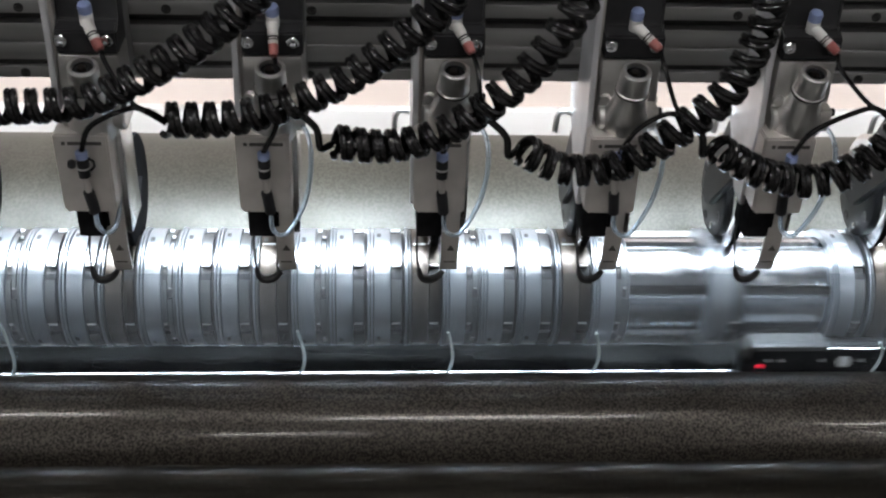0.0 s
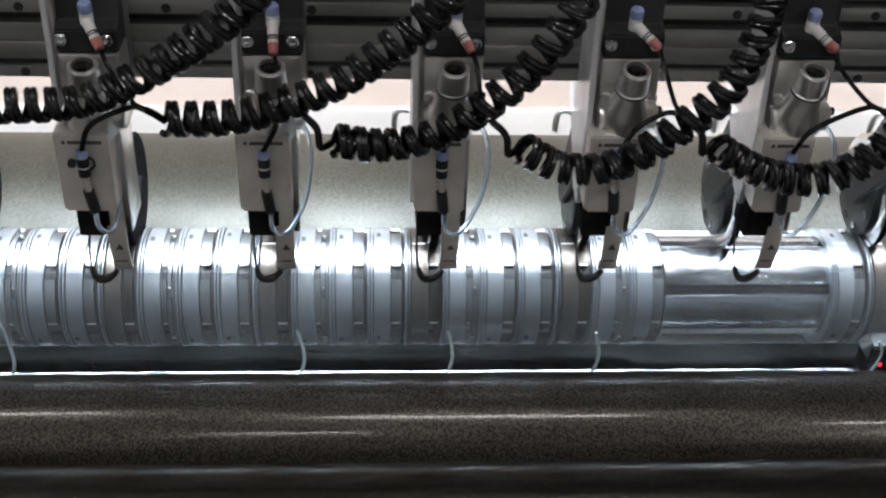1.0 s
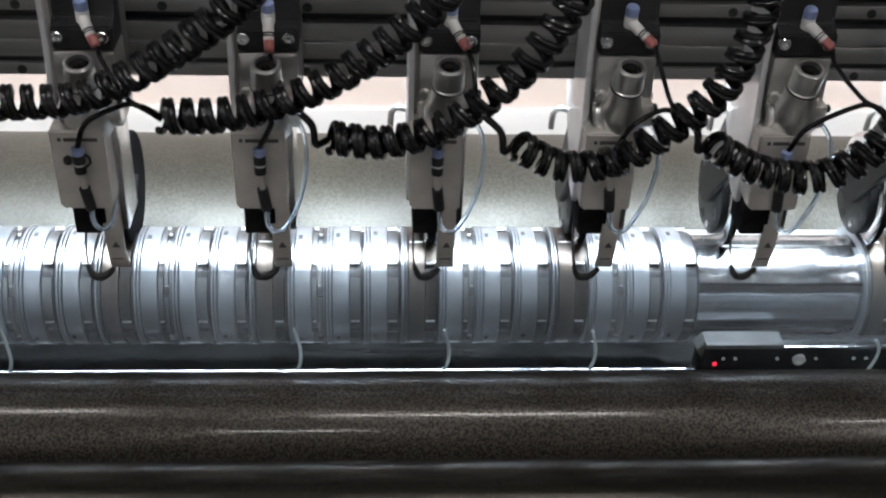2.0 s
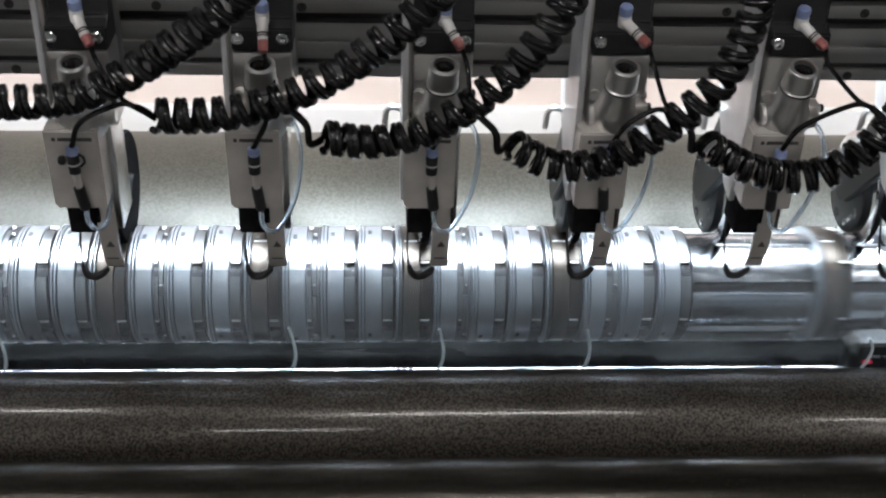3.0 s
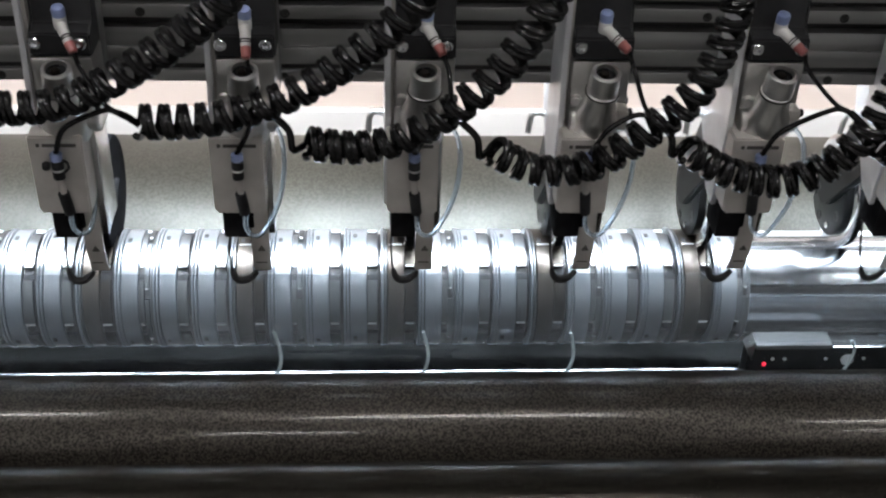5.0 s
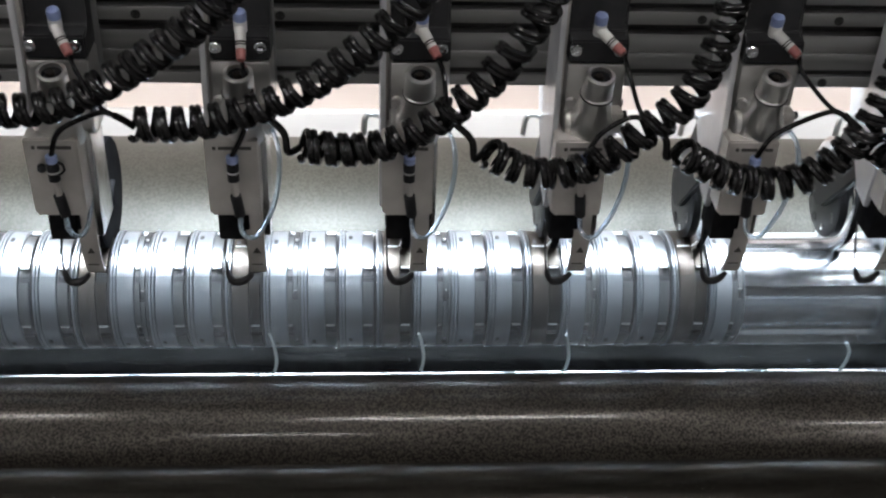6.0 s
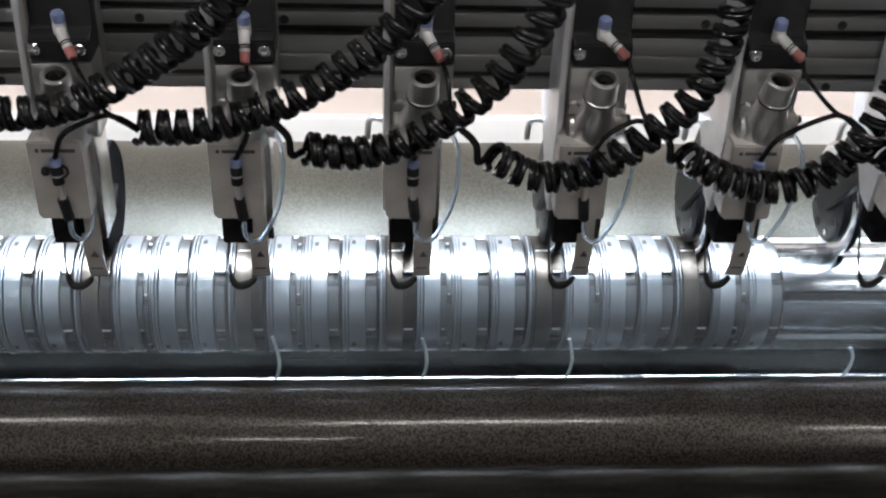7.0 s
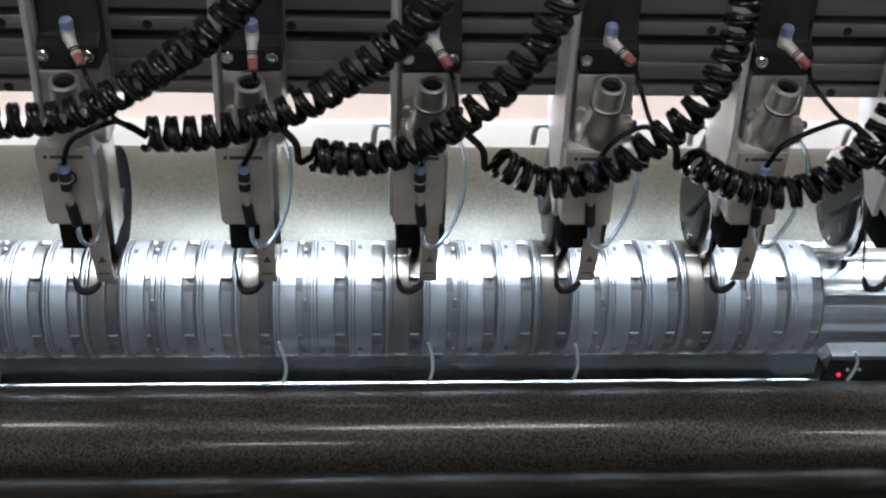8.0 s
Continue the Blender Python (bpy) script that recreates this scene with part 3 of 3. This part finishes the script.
def lower_holder(e, k):
    o = HOLDER_O

    def p(name, bm, mat, label="", parent=e):
        return part(name, bm, mat, parent, label, origin=o)
    # knife guard: a strip that bends back along the knife
    prof = [(0.0, 1.125), (0.0, 1.06), (0.0008, 1.045), (0.003, 1.034), (0.0065, 1.0225), (0.0105, 1.0145)]
    back = [(y + 0.0035, z) for y, z in prof]
    guard = p("knife_guard", prism(prof + back[::-1], 0, -0.0035, 0.0125, 0.0004), ALU_DULL, "satin steel guard strip")
    p("warning_mark", prism([(0.0015, 1.0435), (0.0085, 1.0435), (0.005, 1.0495)], 1, -0.0004, 0.0012), MARK, parent=guard)
    p("guard_line", box(-0.001, 0.0095, 0.0045, 0.0062, 1.027, 1.0283), MARK, parent=guard)
    p("guard_arm", box(0.001, 0.0185, 0.004, 0.05, 1.06, 1.175, 0.0015), STEEL)
    p("guard_block", box(-0.027, -0.004, -0.006, 0.03, 1.062, 1.1, 0.002), MATT, "black plastic guard block")
    p("pivot_clip", box(-0.004, 0.0, -0.002, 0.02, 1.07, 1.099, 0.001), MATT)
    hook = spline([(-0.0245, 0.028, 1.064), (-0.0255, 0.014, 1.037), (-0.0238, 0.006, 1.019), (-0.0198, 0.0025, 1.0105), (-0.0125, 0.002, 1.0092), (-0.006, 0.003, 1.0122), (-0.001, 0.0045, 1.0172)], 0.0015)
    bm = add_sweep(bmesh.new(), hook, 0.0011, 8)
    lip = hook[len(hook) * 3 // 5:]
    for a, b, r in zip(lip, lip[1:], [0.0013 + 0.0023 * math.sin(math.pi * min(1.0, 0.12 + 0.8 * i / len(lip))) for i in range(len(lip))]):
        add_sweep(bm, [a, a * 0.3 + b * 0.7, b + (b - a) * 0.3], r, 10)
    p("knife_hook", bm, BLACK, "black curved knife lip")
    # circular knife and its hub
    c = (-0.008, 0.128, 1.03)
    p("knife", lathe([(-0.0045, 0.02), (-0.0045, 0.052), (-0.0035, 0.058), (-0.0028, 0.06), (-0.0015, 0.06), (-0.0015, 0.02)], c, (1, 0, 0), 96, True), CHROME, "polished circular steel knife")
    hub = p("knife_hub", lathe([(-0.011, 0.012), (-0.011, 0.043), (-0.0095, 0.0455), (-0.0046, 0.0455), (-0.0046, 0.012)], c, (1, 0, 0), 64, True), HUB)
    p("knife_disc", lathe([(-0.0014, 0.012), (-0.0014, 0.056), (0.0, 0.057), (0.006, 0.057), (0.0075, 0.055), (0.0075, 0.012)], c, (1, 0, 0), 72, True), MATT, "black knife backing disc")
    p("knife_axle", rod((-0.022, c[1], c[2]), (0.0045, c[1], c[2]), 0.0135), MATT)
    for j in range(8):
        a = radians(45 * j + 15)
        at = (c[0] - 0.011, c[1] + 0.035 * math.cos(a), c[2] + 0.035 * math.sin(a))
        if j % 2:
            p("hub_screw", lathe([(0, 0.0036), (0.0018, 0.0036), (0.0022, 0.0024)], at, (-1, 0, 0), 12), STEEL, parent=hub)
        else:
            p("hub_hole", lathe([(0.0002, 0.0055), (0.0008, 0.0055), (0.0008, 0.004), (0.0003, 0.0035)], at, (-1, 0, 0), 16), RECESS_SHADE, parent=hub)
    p("knife_bracket", prism([(0.03, 1.17), (0.075, 1.17), (0.142, 1.04), (0.138, 1.022), (0.122, 1.018), (0.11, 1.026), (0.03, 1.115)], 0, -0.0265, -0.0185, 0.0015), HUB)
    # connector and line down to the knife
    x = -0.0075
    plug = p("connector_body", lathe([(0, 0.0045), (0.001, 0.0052), (0.008, 0.0052), (0.0085, 0.0046), (0.0095, 0.0046), (0.01, 0.0052), (0.0175, 0.005), (0.018, 0.004)], (x, -0.0305, 1.157), (0, 0, -1), 18), BLACK)
    p("connector_ring", rod((x, -0.031, 1.157), (x, -0.031, 1.164), 0.0052), BLUE, "blue connector ring", parent=plug)
    p("connector_band", lathe([(0.0084, 0.0047), (0.0084, 0.0053), (0.0097, 0.0053), (0.0097, 0.0047)], (x, -0.0305, 1.157), (0, 0, -1), 18, True), WHITE, parent=plug)
    p("line_rod", rod((x, -0.0295, 1.139), (x + 0.001, -0.0285, 1.122), 0.003), ALU_DULL)
    p("line_sleeve", rod((x + 0.0005, -0.029, 1.124), (x + 0.003, -0.026, 1.101), 0.0048), BLACK)
    if k == 1:
        p("side_ring", lathe([(0, 0.003), (0.002, 0.0042), (0.004, 0.0042), (0.006, 0.003)], (x - 0.006, -0.032, 1.152), (-1, 0, 0), 16), BLACK)
        p("side_loop", sweep([(x + 0.005, -0.032, 1.158), (x + 0.009, -0.032, 1.155), (x + 0.0095, -0.032, 1.15), (x + 0.006, -0.032, 1.146)], 0.0012, 8), BLACK)
    r0 = Vector((x + 0.003, -0.026, 1.103))
    if k == 1:
        path = [r0, r0 + Vector((0.002, -0.006, -0.012)), r0 + Vector((0.009, -0.008, -0.018)), r0 + Vector((0.016, -0.004, -0.015)), r0 + Vector((0.018, 0.012, -0.006)), r0 + Vector((0.016, 0.03, 0.0))]
    else:
        path = [r0, r0 + Vector((0.001, -0.006, -0.014)), r0 + Vector((0.008, -0.01, -0.019)), r0 + Vector((0.017, -0.009, -0.014)), r0 + Vector((0.03, -0.006, 0.012)), r0 + Vector((0.036, -0.004, 0.045)), r0 + Vector((0.034, 0.006, 0.07)), r0 + Vector((0.02, 0.03, 0.084))]
    p("clear_tube", sweep(spline(path, 0.0025), 0.0021, 10), CLEAR, "clear bluish air tube")


def holders():
    tips = []
    for k in range(-1, 7):
        e, low, p = knife_holder(k * PITCH)
        i = min(max(k + 1, 0), 6)
        lower_holder(e, i)
        tips.append(Vector((k * PITCH, 0, 0)) + holder_details(e, max(0, min(k, 6))))
    return tips


# ---- coiled air hoses ----
HOSES = [
    [(-0.135, 1.212), (-0.06, 1.213), (0.0, 1.217), (0.042, 1.235), (0.089, 1.264), (0.135, 1.300), (0.165, 1.335)],
    [(0.066, 1.202), (0.112, 1.203), (0.152, 1.212), (0.198, 1.231), (0.243, 1.262), (0.287, 1.302), (0.31, 1.335)],
    [(0.202, 1.183), (0.243, 1.179), (0.284, 1.189), (0.327, 1.218), (0.364, 1.255), (0.392, 1.301), (0.408, 1.335)],
    [(0.357, 1.177), (0.395, 1.158), (0.442, 1.163), (0.486, 1.196), (0.521, 1.231), (0.539, 1.281), (0.545, 1.335)],
    [(0.520, 1.179), (0.565, 1.154), (0.615, 1.148), (0.657, 1.173), (0.682, 1.217), (0.694, 1.275), (0.698, 1.335)],
    [(0.687, 1.185), (0.73, 1.158), (0.78, 1.15), (0.82, 1.173), (0.845, 1.217), (0.857, 1.275), (0.86, 1.335)],
]
COIL_Y = -0.047


def coil_hose(k, ctrl, tip):
    e = empty("coil_hose", ctrl[0][0], COIL_Y, ctrl[0][1], "glossy black coiled air hose hanging between the knife holders", "air hose", "coiled air hoses")
    o = e.location
    line = spline([(x, COIL_Y, z) for x, z in ctrl], 0.0007)
    pts, twin, phase = [], [], 2.2
    rc = 0.0119
    for i, c in enumerate(line):
        t = (line[min(i + 1, len(line) - 1)] - line[max(i - 1, 0)]).normalized()
        v = Vector((0, -1, 0))
        w = t.cross(v).normalized()
        wob = 1 + 0.05 * math.sin(i * 0.021 + k)
        pitch = min(0.0174, 0.0146 + 0.0065 * max(0.0, t.z)) * (1 + 0.06 * math.sin(i * 0.013 + 2 * k))
        phase += math.tau * 0.0007 / pitch
        for run, lag in ((pts, 0.0), (twin, math.tau * 0.0048 / pitch)):
            run.append(c + (v * math.cos(phase - lag) + w * math.sin(phase - lag)) * rc * wob)
    part("coil", sweep(pts, 0.0029, 8), RUBBER, e, origin=o)
    part("coil", sweep(twin, 0.0029, 8), RUBBER, e, origin=o)
    # lines to the fitting and to the connector, from where the coil begins
    s = Vector((ctrl[0][0], COIL_Y, ctrl[0][1]))
    join = s + (Vector((-0.014, 0.004, 0.006)) if k < 2 else Vector((-0.03, 0.006, 0.026)))
    into = [join, s + Vector((-0.014, 0, 0.012)), s + Vector((-0.011, 0, -0.006)), pts[0]] if k >= 2 else [join, (join + pts[0]) / 2 + Vector((-0.002, 0, 0.002)), pts[0]]
    part("start", sweep(spline(into, 0.002), 0.0032, 8), RUBBER, e, origin=o)
    part("lead", sweep(spline([join, (tip * 0.35 + join * 0.65) + Vector((0.0, -0.004, -0.008)), tip + Vector((0.005, -0.003, -0.014)), tip], 0.002), 0.0021, 8), RUBBER, e, origin=o)
    hx = (k - 1) * PITCH
    con = Vector((hx - 0.0075, -0.031, 1.1635))
    part("tail", sweep(spline([join, join + Vector((-0.014, 0.004, 0.0)), Vector((con.x + 0.012, -0.036, min(1.19, join.z - 0.006))), con], 0.002), 0.0024, 8), RUBBER, e, origin=o)
    return e


def clear_guard():
    """A clear strip with painted haze before the rings, on the front edge of the tray, and pale arcs before it that
    stand in for reflections.
    """
    e = empty("clear_guard", 0, 0.0105, 0.842, "clear acrylic guard strip with painted haze before the rings", "guard")
    for z0, z1, mat, note in ((0.842, 0.924, ACRYLIC, ""), (0.9245, 1.0095, HAZY, "upper pane whose pale film paints haze over the rings")):
        pane = part("pane", box(X0 + 0.01, X1 - 0.01, 0.0095, 0.0115, z0, z1, 0.0002), mat, e, note, origin=e.location)
        pane.visible_shadow = False
    part("foot_strip", box(X0 + 0.01, X1 - 0.01, 0.0116, 0.0135, 0.842, 0.862, 0.0004), TRAY, e, origin=e.location)
    # pale arcs, built like tubes, that stand in for reflections of the air tubes
    for x, bow in ((-0.117, 1.15), (0.162, 0.85), (0.307, 0.8), (0.452, 0.75), (0.738, 0.35)):
        n = empty("tube_reflection", x, 0.0065, 0.868, "curved pale arc standing in for an air tube's reflection", "tube", "short clear tubes")
        line = spline([(-0.009, 0.0, -0.005), (-0.006, 0.0, 0.012), (-0.0005, 0.0, 0.022), (0.0038, -0.0005, 0.034), (0.005, -0.001, 0.047), (0.003, -0.001, 0.05 + 0.014 * bow), (-0.001, -0.001, 0.05 + 0.034 * bow)], 0.002)
        part("tube", sweep(line, 0.0017, 8), PALE_ARC, n)


hall()
beam()
light_bar()
rear_roller()
front_roller()
lower_parts()
clear_guard()
shaft()
tips = holders()
for k, ctrl in enumerate(HOSES):
    coil_hose(k, ctrl, tips[k])
MOVED = rings()
CARRIAGE = ring_carriage()


# ---- what moves ----
def motions():
    e = [EDGE + n * UNIT for n in range(14, 22)]      # e[1]: right edge of the first ring brought
    s = [STOCK + (k + 1) * UNIT for k in range(5)]
    way = [(0.0, 0.602), (0.1, 0.542), (0.2, e[1]), (0.6, e[1]), (0.7, 0.556), (0.8, 0.656), (0.9, s[0] - 0.002), (1.0, s[0]), (1.35, s[0]), (1.4, 0.7245),
           (1.5, 0.672), (1.6, 0.603), (1.7, e[2] + 0.0005), (1.75, e[2]), (2.15, e[2]), (2.25, 0.594), (2.35, 0.694), (2.45, s[1] - 0.002), (2.5, s[1]), (2.88, s[1]),
           (3.0, 0.7235), (3.1, 0.655), (3.2, 0.602), (3.3, e[3]), (3.7, e[3]), (3.8, 0.634), (3.9, 0.7325), (4.0, s[2] - 0.006), (4.05, s[2]), (4.4, s[2]),
           (4.5, 0.775), (4.6, 0.712), (4.7, 0.649), (4.8, e[4]), (5.22, e[4]), (5.32, 0.67), (5.42, 0.77), (5.55, s[3]), (5.93, s[3]), (6.0, 0.822),
           (6.1, 0.757), (6.2, 0.7015), (6.3, e[5]), (6.75, e[5]), (6.8, 0.678), (6.9, 0.749), (7.0, 0.84), (7.1, s[4]), (7.5, s[4]), (7.6, 0.836),
           (7.7, 0.751), (7.8, e[6]), (8.0, e[6])]
    y, z = CARRIAGE.location.y, CARRIAGE.location.z
    walk(CARRIAGE, [(t, pose(x, y, z)) for t, x in way])
    spans = [(0.0, 0.6), (1.35, 2.15), (2.88, 3.7), (4.4, 5.22), (5.93, 6.75), (7.5, 8.0)]
    for k, (ob, (a, b)) in enumerate(zip(MOVED, spans)):
        rows = [(t, x - UNIT) for t, x in way if a <= t <= b]
        rest = STOCK + (k - 1) * UNIT
        if a > 0:
            rows = [(0.0, rest)] + rows
        if b < 8.0:
            rows.append((8.0, e[k + 1] - UNIT))
        walk(ob, [(t, pose(x + RING_SHIFT, *AXIS)) for t, x in rows])


motions()
